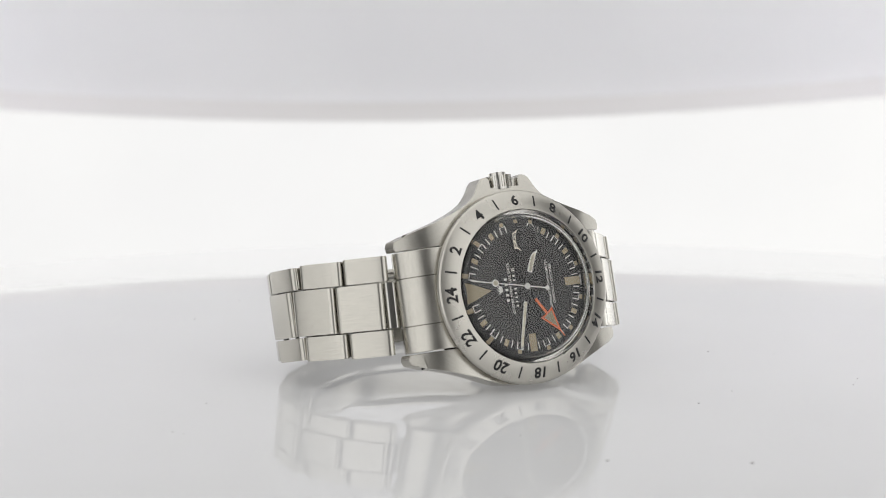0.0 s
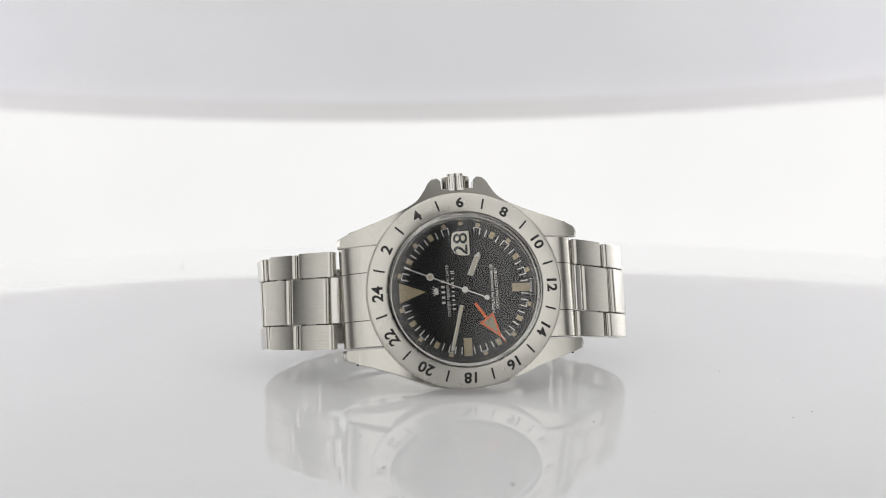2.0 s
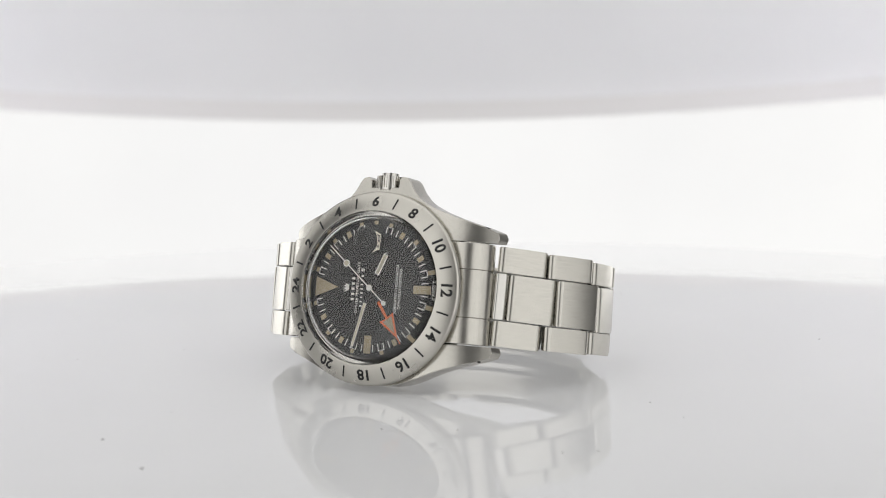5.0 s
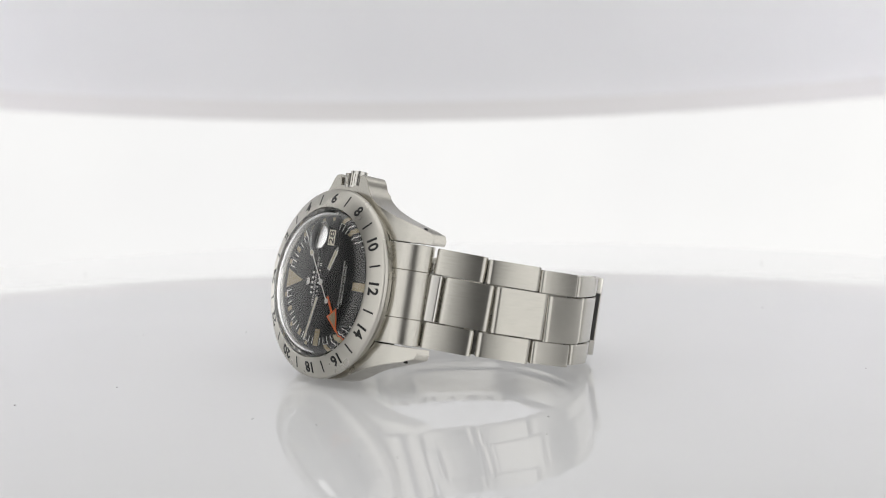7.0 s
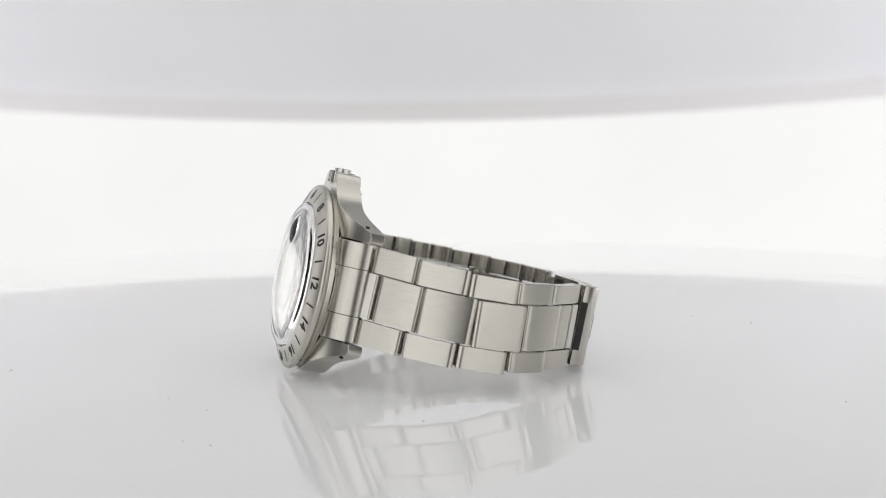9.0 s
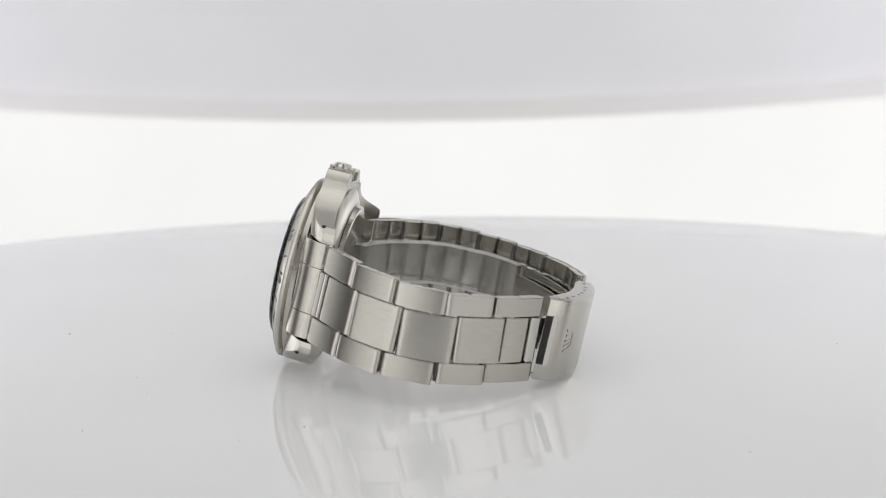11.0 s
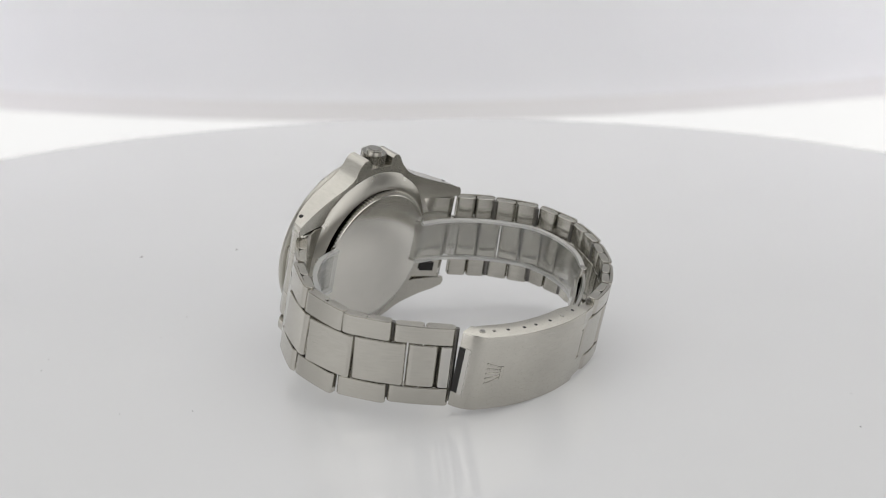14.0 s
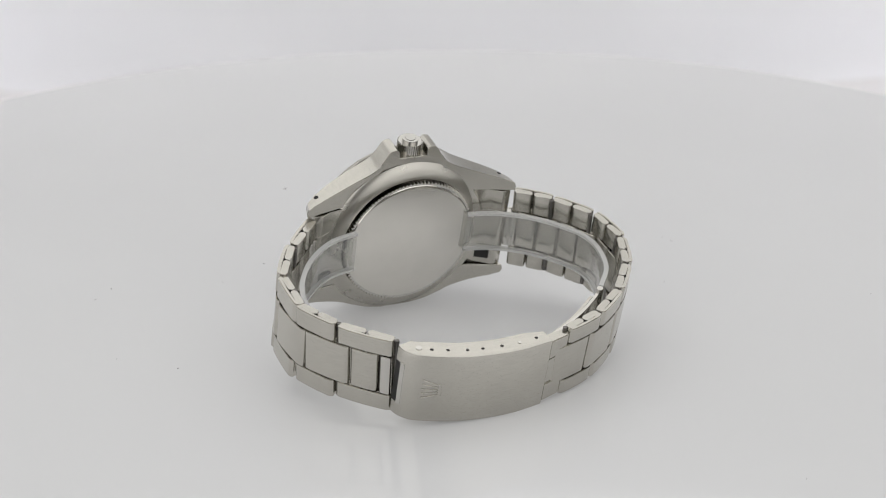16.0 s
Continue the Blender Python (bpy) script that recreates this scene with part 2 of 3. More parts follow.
# ---- turntable ----
def turntable():
    top = new("turntable")
    tagged(top, "round white glossy acrylic turntable, slightly dusty", "turntable")
    R = 212.5
    prof = [(0, 0), (R - 3, 0), (R - 1.2, -0.3), (R - 0.3, -1.2), (R, -3), (R, -9), (R - 1, -10), (0, -10)]
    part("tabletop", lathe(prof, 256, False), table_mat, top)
    part("rim", lathe([(R - 0.5, -0.6), (R + 0.3, -0.6), (R + 0.6, -1.2), (R + 0.6, -9.5), (R + 0.1, -9.8), (R - 0.5, -2.0)], 256), rim_mat, top, "beige plastic edge band")
    part("pedestal", lathe([(0, -10), (60, -10), (60, -34), (75, -40), (75, -50), (0, -50)], 64, False), cloth, top, "white round pedestal")
    rng = random.Random(4)
    # dust and lint
    dust = [(-57.2, -86.2, 0.5), (-17, -62.6, 0.2), (-3.6, -64.5, 0.15), (34.6, -46, 0.22), (12.4, -84, 0.16), (85.7, 16.4, 0.2), (-65.9, -64.4, 0.42), (-55.4, -43.6, 0.2), (18.7, -83.2, 0.2), (-57.3, 22, 0.16), (23.6, 82.9, 0.2)]
    for i in range(14):
        a, d = rng.uniform(0, 2 * math.pi), rng.uniform(70, 190)
        dust.append((d * math.cos(a), d * math.sin(a), rng.choice((0.1, 0.13, 0.16))))
    for x, y, s in dust:
        bm = prism([(x + s * rng.uniform(0.6, 1) * math.cos(k * 1.05), y + s * rng.uniform(0.5, 1) * math.sin(k * 1.05)) for k in range(6)], 0.0, 0.1)
        part("dust_speck", bm, speck_mat, top)
    return top


table = turntable()


def spline(pts, steps=24):
    out = []
    p = [pts[0]] + pts + [pts[-1]]
    for i in range(1, len(p) - 2):
        for k in range(steps):
            t = k / steps
            out.append(tuple(0.5 * (2 * b + (c - a) * t + (2 * a - 5 * b + 4 * c - d) * t * t + (3 * b - a - 3 * c + d) * t ** 3) for a, b, c, d in zip(p[i - 1], p[i], p[i + 1], p[i + 2])))
    return out + [pts[-1]]


# ---- the watch ----
watch = new("wrist_watch")
tagged(watch, "steel wrist watch with black dial, standing on its side", "watch")


def case_outline():
    pts = []
    upper = [(-24.0, 10.15), (-24.3, 11.2), (-23.9, 12.2), (-21.5, 13.1), (-18, 14.1), (-14, 15.4), (-10.4, 16.9), (-8.1, 18.3), (-6.7, 20.0), (-5.8, 21.5), (-5.0, 22.3), (-3.9, 22.5), (-3.25, 21.9), (-3.15, 20.3)]
    lower = [(-24.0, -10.15), (-24.3, -11.2), (-23.9, -12.2), (-21.5, -13.1), (-18, -14.1), (-14, -15.5), (-10.5, -17.0), (-7, -18.3), (-3.5, -18.9)]
    notch = [(-18.3 * math.cos(radians(a)), 18.3 * math.sin(radians(a))) for a in (-33.6, -25, -15, -5, 5, 15, 25, 33.6)]
    upper = upper[:3] + spline(upper[3:11], 4) + upper[11:]
    lower = lower[:3] + spline(lower[3:], 4)
    left = lower[::-1] + notch + upper
    right = [(-x, y) for x, y in left][::-1]
    return left + right


def mid_case():
    bm = prism(case_outline(), -1.0, 0.0)
    for x in [i + 0.5 for i in range(-24, 24)]:
        bmesh.ops.bisect_plane(bm, geom=bm.verts[:] + bm.edges[:] + bm.faces[:], plane_co=(x * MM, 0, 0), plane_no=(1, 0, 0))
    bmesh.ops.recalc_face_normals(bm, faces=bm.faces)
    rim = [e for e in bm.edges if e.calc_face_angle(0) > radians(40) and abs(e.verts[0].co.z - e.verts[1].co.z) < 1e-6]
    for v in bm.verts:
        x, y = abs(v.co.x) / MM, v.co.y / MM
        k = max(0.0, x - 9) / 15
        top = -2.35 - 5.25 * k ** 1.8
        bot = -7.6 - 2.7 * max(0.0, (x - 12) / 12) ** 1.4
        if y > 19.5:
            bot = -7.3
        high = v.co.z > -0.5 * MM
        v.co.z = (top if high else bot) * MM
        if high:
            v.co.x *= 1 - 0.028 * min(1.0, max(0.0, (x - 18) / 6))
    bmesh.ops.bevel(bm, geom=rim, offset=0.5 * MM, segments=3, affect="EDGES", clamp_overlap=True)
    bmesh.ops.triangulate(bm, faces=[f for f in bm.faces if len(f.verts) > 4])
    return bm


DIAL_Z = -0.7


def head():
    case = part("case", mid_case(), brushed_case, watch, "satin steel case with crown guards", pose(0, 0, 0, 0, 0, -1.8) @ HEAD)
    even = case.modifiers.new("even_shading", "WEIGHTED_NORMAL")
    even.keep_sharp = True
    # lug holes: near black discs for the shade inside them
    for sx in (-1, 1):
        for sy in (-1, 1):
            part("lug_hole", prism(disc(0.5, 20), 0, 0.35, 0.08), dark_gap, case, "", Matrix.Translation((sx * 21.2 * MM, sy * 12.84 * MM, -7.15 * MM)) @ pose(0, 0, 0, -90 * sy, 0, 0) @ pose(0, 0, 0, 0, 21 * sx * sy, 0))
    bez = part("bezel", lathe([(15.2, -1.6), (15.2, 1.3), (15.3, 1.43), (15.5, 1.42), (18.75, 0.02), (19.05, -0.15), (19.22, -0.45), (19.25, -0.95), (18.95, -1.4), (18.5, -1.6), (18.4, -2.6), (15.4, -2.6)], 192), satin_bezel, watch, "satin steel bezel with engraved 24 hour scale", HEAD)
    slope = math.degrees(math.atan2(-1.40, 3.25))
    for h in range(24):
        m = clock(h * 15, 17.13, 0.72) @ pose(0, 0, 0, slope, 0, 0)
        if h % 2 == 0:
            lettering("numeral", str(h or 24), 2.3, m, black_paint, bez, None, 0.03, 1.0, 0.03)
        else:
            part("scale_line", prism(rect(-0.18, -1.2, 0.18, 1.2), 0, 0.03), black_paint, bez, "", m, 0)
    part("rehaut", lathe([(13.75, DIAL_Z - 0.1), (14.35, 0.4), (14.6, 0.9), (15.15, 1.0), (15.15, -2.0), (13.75, -2.05)], 128), polished, watch, "polished inner flange", HEAD)
    # dial
    Z = DIAL_Z
    dial = part("dial", lathe([(0, Z), (13.9, Z), (13.9, Z - 0.4), (0, Z - 0.4)], 128, False), dial_black, watch, "matt black dial with tan markers", HEAD)
    Z += 0.01
    part("hour_triangle", prism([(-2.0, 12.8), (0, 7.5), (2.0, 12.8)], 0, 0.06, 0.03, 1), lume, dial, "", clock(0, 0, Z))
    for phi in (180, 270):
        part("hour_baton", prism(rect(-0.8, 9.3, 0.8, 12.9), 0, 0.06, 0.03, 1), lume, dial, "", clock(phi, 0, Z))
    square = None
    for h in (1, 2, 4, 5, 7, 8, 10, 11):
        if square is None:
            square = part("hour_marker", prism(rect(-0.47, -0.68, 0.47, 0.68), 0, 0.06, 0.03, 1), lume, dial, "", clock(h * 30, 12.05, Z))
        else:
            share(square, clock(h * 30, 12.05, Z))
    small = part("half_marker", prism(rect(-0.43, -0.4, 0.43, 0.4), 0, 0.06, 0.03, 1), lume, dial, "", clock(90, 13.1, Z))
    for h in range(12):
        share(small, clock(h * 30 + 15, 13.05, Z))
    line = part("minute_line", prism(rect(-0.09, -0.74, 0.09, 0.74), 0, 0.03), white_print, dial, "", clock(6, 11.85, Z), 0)
    for k in range(2, 60):
        if k % 5 and not 13 <= k <= 17:
            share(line, clock(k * 6, 11.85, Z))
    share(line, clock(78, 11.85, Z)), share(line, clock(102, 11.85, Z))
    cross = part("bracket_line", prism(rect(-0.68, -0.06, 0.68, 0.06), 0, 0.03), white_print, dial, "", clock(15, 12.5, Z), 0)
    for h in range(1, 12):
        share(cross, clock(h * 30 + 15, 12.5, Z))
    # date
    part("date_window", prism(rect(7.5, -1.08, 10.7, 1.08), 0, 0.03, 0), ivory, dial, "ivory date disc in a window", clock(90, 0, Z) @ pose(0, 0, 0, 0, 0, 90), 0)
    lettering("date_number", "28", 1.7, clock(0, 0, Z + 0.04) @ Matrix.Translation((9.1 * MM, 0, 0)), black_paint, dial, 2.72, 0.02)
    # printing: its top points to twelve
    def printed(text, x, height, width):
        lettering("printed_line", text, height, clock(0, 0, Z) @ Matrix.Translation((0, -x * MM, 0)), white_print, dial, width, 0.02)
    emblem = [(-0.55, -0.65), (0.55, -0.65), (0.62, -0.3), (1.0, 0.5), (0.45, -0.05), (0.42, 0.7), (0.1, -0.02), (0, 0.85), (-0.1, -0.02), (-0.42, 0.7), (-0.45, -0.05), (-1.0, 0.5), (-0.62, -0.3)]
    part("emblem", prism(emblem, 0, 0.05, 0), white_print, dial, "small white emblem", clock(0, 5.75, Z), 0)
    for i in range(5):
        part("name_bar", prism(rect(-2.5 + 1.02 * i, 3.85, -2.05 + 1.02 * i, 4.5), 0, 0.03), white_print, dial, "", clock(0, 0, Z), 0)
    printed("OYSTER PERPETUAL DATE", -3.2, 0.55, 10.0)
    for i in range(8):
        part("name_bar", prism(rect(-3.7 + 0.84 * i, 1.95, -3.42 + 0.84 * i, 2.5), 0, 0.03), white_print, dial, "", clock(0, 0, Z), 0)
    for i in range(2):
        part("name_bar", prism(rect(3.25 + 0.36 * i, 1.85, 3.43 + 0.36 * i, 2.6), 0, 0.03), white_print, dial, "", clock(0, 0, Z), 0)
    printed("SUPERLATIVE CHRONOMETER", 5.45, 0.55, 9.6)
    printed("OFFICIALLY CERTIFIED", 6.25, 0.55, 7.8)
    printed("T SWISS T", 13.15, 0.38, 3.6)
    # hands; their roots are black for the dark that the metal mirrors
    orange = part("arrow_hand", prism([(-0.28, 0), (0.28, 0), (0.28, 6.9), (1.7, 6.75), (0.1, 11.5), (0.09, 13.0), (-0.09, 13.0), (-0.1, 11.5), (-1.7, 6.75), (-0.28, 6.9)], 0, 0.12, 0.03, 1), orange_paint, watch, "orange 24 hour hand with arrow tip", HEAD @ clock(235.2, 0, Z + 0.16))
    part("arrow_fill", prism([(-1.15, 7.2), (1.15, 7.2), (0, 10.5)], 0.12, 0.15), lume, orange, "", None, 0)
    part("arrow_root", prism(rect(-0.4, -1.2, 0.4, 3.2), 0.02, 0.16), dial_black, orange, "", None, 0)
    hour = part("hour_hand", prism([(-0.58, 2.9), (0.58, 2.9), (0.58, 7.2), (0, 8.1), (-0.58, 7.2)], 0, 0.14, 0.05, 1), polished, watch, "white filled baton hour hand", HEAD @ clock(114, 0, Z + 0.42))
    part("hand_fill", prism([(-0.36, 3.2), (0.36, 3.2), (0.36, 7.1), (-0.36, 7.1)], 0.14, 0.17), hand_lume, hour, "", None, 0)
    part("hand_root", prism([(-0.35, -0.6), (0.35, -0.6), (0.3, 2.92), (-0.3, 2.92)], 0.0, 0.12), dial_black, hour, "", None, 0)
    minute = part("minute_hand", prism([(-0.42, 3.0), (0.42, 3.0), (0.34, 12.0), (0, 12.6), (-0.34, 12.0)], 0, 0.14, 0.05, 1), polished, watch, "white filled baton minute hand", HEAD @ clock(285, 0, Z + 0.68))
    part("hand_fill", prism([(-0.26, 3.2), (0.26, 3.2), (0.22, 11.9), (-0.22, 11.9)], 0.14, 0.17), hand_lume, minute, "", None, 0)
    part("hand_root", prism([(-0.35, -0.6), (0.35, -0.6), (0.3, 3.02), (-0.3, 3.02)], 0.0, 0.12), dial_black, minute, "", None, 0)
    bm = prism(rect(-0.1, -4.4, 0.1, 12.6), 0, 0.1)
    for d in ((0.62, 0, 0), (0.5, 0, -4.5), (0.72, 0, 7.2)):
        prism(disc(d[0], 28, d[1], d[2]), -0.02, 0.14, 0.04, 1, bm)
    second = part("second_hand", bm, white_print, watch, "slim white second hand with round lume spot", HEAD @ clock(10.5, 0, Z + 0.95))
    part("lume_spot", prism(disc(0.5, 24, 0, 7.2), 0.14, 0.16), hand_lume, second, "", None, 0)
    # crystal: a domed acrylic shell
    outer = [(15.1, 0.0), (15.07, 1.2), (14.9, 1.8), (14.52, 2.28), (13.9, 2.6), (13, 2.8), (11, 3.07), (8, 3.36), (5, 3.54), (2.5, 3.62), (0, 3.65)]
    inner = [(0, 2.05), (2.5, 2.03), (5, 1.96), (8, 1.82), (11, 1.6), (13, 1.3), (13.6, 1.05), (14.0, 0.6), (14.2, -0.25), (15.0, -0.25)]
    dome = spline(outer, 8)
    bm = lathe(dome + inner, 256)
    # the magnifier over the date rises from the dome as a spherical cap
    lens_r, curve_r, spot = 2.9, 5.2, 9.1
    for v in bm.verts:
        x, y = v.co.x / MM, v.co.y / MM - spot
        d = math.hypot(x, y)
        if v.co.z > 2.6 * MM and d < lens_r:
            v.co.z += (math.sqrt(curve_r ** 2 - d * d) - math.sqrt(curve_r ** 2 - lens_r ** 2)) * MM
    crystal = part("crystal", bm, acrylic, watch, "domed clear acrylic crystal with a round magnifier over the date", HEAD, 60)
    crystal.visible_shadow = False
    # crown
    n = 32
    rim = []
    for i in range(n):
        a = 2 * math.pi * i / n
        for da, r in ((-0.30, 2.45), (-0.16, 2.74), (0.16, 2.74), (0.30, 2.45)):
            rim.append((r * math.cos(a + da * 2 * math.pi / n), r * math.sin(a + da * 2 * math.pi / n)))
    bm = prism(rim, 0.0, 2.35, 0)
    prism(disc(2.52, 48), -1.2, 3.0, 0.75, 4, bm)
    prism(disc(1.2, 24), 2.9, 3.1, 0.1, 2, bm)
    part("crown", bm, polished, watch, "fluted steel winding crown", HEAD @ Matrix.Translation((0, 20.35 * MM, -4.4 * MM)) @ pose(0, 0, 0, -90, 0, 0))
    # back
    part("case_back_ring", lathe([(18.9, -7.3), (18.6, -7.7), (17.3, -8.25), (16.0, -8.8), (15.4, -8.85), (15.4, -7.2)], 128), satin_bezel, watch, "sloping steel case back ring", HEAD)
    flutes, k = [], 110
    for i in range(k):
        a = 2 * math.pi * i / k
        flutes += [(15.35 * math.cos(a), 15.35 * math.sin(a)), (14.7 * math.cos(a + math.pi / k), 14.7 * math.sin(a + math.pi / k))]
    bm = prism(flutes, -9.85, -8.2)
    part("fluted_ring", bm, polished, watch, "coin edge of the case back", HEAD)
    part("case_back", lathe([(0, -10.1), (13.9, -10.1), (14.4, -10.0), (14.6, -9.8), (14.6, -8.2), (0, -8.2)], 128, False), back_steel, watch, "plain polished steel case back", HEAD, 25)


head()


# ---- bracelet ----
# outer face of the bracelet from above the crown, x and depth behind the dial
RIGHT = [(22.7, 7.2), (26.9, 11.2), (31.3, 15.9), (34.9, 20.7), (36.7, 26), (36.9, 31), (36.0, 36.6), (32.6, 43), (27.8, 48.5), (22.6, 53.6)]
LEFT = [(-23.7, 8.7), (-28.1, 11.4), (-32.7, 15.9), (-36.5, 21), (-38.9, 26.5), (-39.3, 31), (-38.4, 36.5), (-35.4, 42.8), (-29.2, 50.4), (-19.6, 57.0), (-7, 60.5)]


def along(path, s):
    for a, c in zip(path, path[1:]):
        d = math.hypot(c[0] - a[0], c[1] - a[1])
        if s <= d:
            return Vector((a[0] + (c[0] - a[0]) * s / d, a[1] + (c[1] - a[1]) * s / d))
        s -= d
    a, c = Vector(path[-2]), Vector(path[-1])
    return c + (c - a).normalized() * s


def droop(depth, side=1):
    if side < 0:
        return 1.25 * min(1.0, max(0.0, (depth - 9) / 16)) + 0.8 * max(0.0, (depth - 28) / 30)
    return 2.4 * max(0.0, (depth - 33) / 24) - 0.4 * min(1.0, max(0.0, (depth - 8) / 8))


def half_width(depth):
    return 9.8 - 1.5 * min(1.0, max(0.0, (depth - 10) / 46))


def link_mesh(length, z0, z1):
    """Link: x along the bracelet, y inwards, z across. A thin cover with rounded ends on two folded loops."""
    hl = length / 2
    end = min(1.1, hl * 0.45)
    rise = 0.0095
    half = [(hl - end + end * math.sin(radians(a)), rise * (hl - end) ** 2 + 0.85 * (1 - math.cos(radians(a)))) for a in (0, 18, 36, 54, 72, 90)]
    flat = [((hl - end) * k / 4, rise * ((hl - end) * k / 4) ** 2) for k in range(-3, 4)]
    top = [(-x, y) for x, y in half[::-1]] + flat + half
    under = [(hl - 0.05, 1.25), (hl - 0.5, 1.1), (hl * 0.5, 0.75), (0, 0.7), (-hl * 0.5, 0.75), (-hl + 0.5, 1.1), (-hl + 0.05, 1.25)]
    bm = prism(top + under, z0, z1, 0.13, 2)
    for c in (-hl / 2, hl / 2):
        w, r = hl / 2 - 0.1, 0.82
        w = max(w, r + 0.05)
        pill = [(c + (w - r) * s + r * math.cos(radians(a)), 1.58 + r * math.sin(radians(a))) for s, angs in ((1, range(-90, 91, 30)), (-1, range(90, 271, 30))) for a in angs]
        prism(pill, z0 + 0.06, z1 - 0.06, 0.1, 1, bm)
    return bm


def link_pose(path, s0, s1):
    a, c = along(path, s0), along(path, s1)
    mid = (a + c) / 2
    x = (c - a).normalized()
    inward = Vector((-x.y, x.x))
    if inward.dot(Vector((0, 30)) - mid) < 0:
        inward = -inward
    bow = along(path, (s0 + s1) / 2) - mid
    mid = mid + bow
    lift = (droop(c.y, c.x) - droop(a.y, a.x)) / (c - a).length
    ax, ay = Vector((x.x, x.y, lift)).normalized(), Vector((inward.x, inward.y, 0))
    az = ax.cross(ay)
    m = Matrix((ax, ay, az)).transposed().to_4x4()
    return Matrix.Translation((mid.x * MM, mid.y * MM, droop(mid.y, mid.x) * MM)) @ m, mid.y, az.z


def strand(points, outer, centre):
    path = spline(points)
    gap = 0.55
    for s0, s1 in zip(outer, outer[1:]):
        m, depth, up = link_pose(path, s0 + gap / 2, s1 - gap / 2)
        w = half_width(depth)
        for lo, hi in ((4.78, w), (-w, -4.78)):
            z0, z1 = (lo, hi) if up > 0 else (-hi, -lo)
            part("outer_link", link_mesh(s1 - s0 - gap, z0, z1), brushed, watch, "", m)
        # the pin that joins it to the next, darkened for the shade between links
        m, depth, up = link_pose(path, s1 - 0.4, s1 + 0.4)
        w = half_width(depth) - 0.4
        part("link_pin", prism(disc(0.45, 12, 0, 1.75), -w, w), gap_steel, watch, "", m)
    for s0, s1 in zip(centre, centre[1:]):
        m, depth, up = link_pose(path, s0 + 0.2, s1 - 0.2)
        part("centre_link", link_mesh(s1 - s0 - 0.4, -4.48, 4.48), brushed if s1 - s0 > 4 else polished, watch, "", m)


strand(RIGHT, (0.9, 11.5, 22.6, 33.2, 43.5, 55.9), (0.5, 3.5, 13.8, 24.9, 36.0, 46.6, 52.8, 55.7))
strand(LEFT, (1.5, 10.9, 21.0, 31.0, 41.0, 51.0, 61.0, 70.6), (0.2, 2.8, 13.0, 23.3, 33.5, 43.6, 53.7, 63.9, 73.9))


def end_link(s):
    prof = [(15.2, 2.4), (17.2, 2.7), (19.2, 3.5), (20.9, 4.8), (22.1, 6.5), (22.6, 8.2), (22.3, 9.6), (20.6, 9.9), (18.6, 8.6), (15.2, 7.6)]
    prof = [(s * (x + (1.0 if s < 0 else 0.0) * (x - 15.2) / 7.4), y - s * 0.65 * min(1.0, (x - 15.2) / 5)) for x, y in prof]
    for lo, hi in ((-9.85, -4.72), (-4.66, 4.66), (4.72, 9.85)):
        part("end_link", prism(prof, lo, hi, 0.07, 1), brushed_case, watch, "satin steel end link", Matrix.Identity(4))


end_link(-1)
end_link(1)
# near black plates put in for the shaded slots where the spring bars sit
for sx in (-1, 1):
    for z0 in (-7.9,):
        part("bar_slot", prism([(sx * 17.4, 8.35 - sx * 0.5), (sx * 20.2, 9.75 - sx * 0.6), (sx * 20.0, 10.0 - sx * 0.6), (sx * 17.2, 8.6 - sx * 0.5)], z0, z0 + 2.0), dark_gap, watch, "dark plate for the shade in a spring bar slot", None, 0)


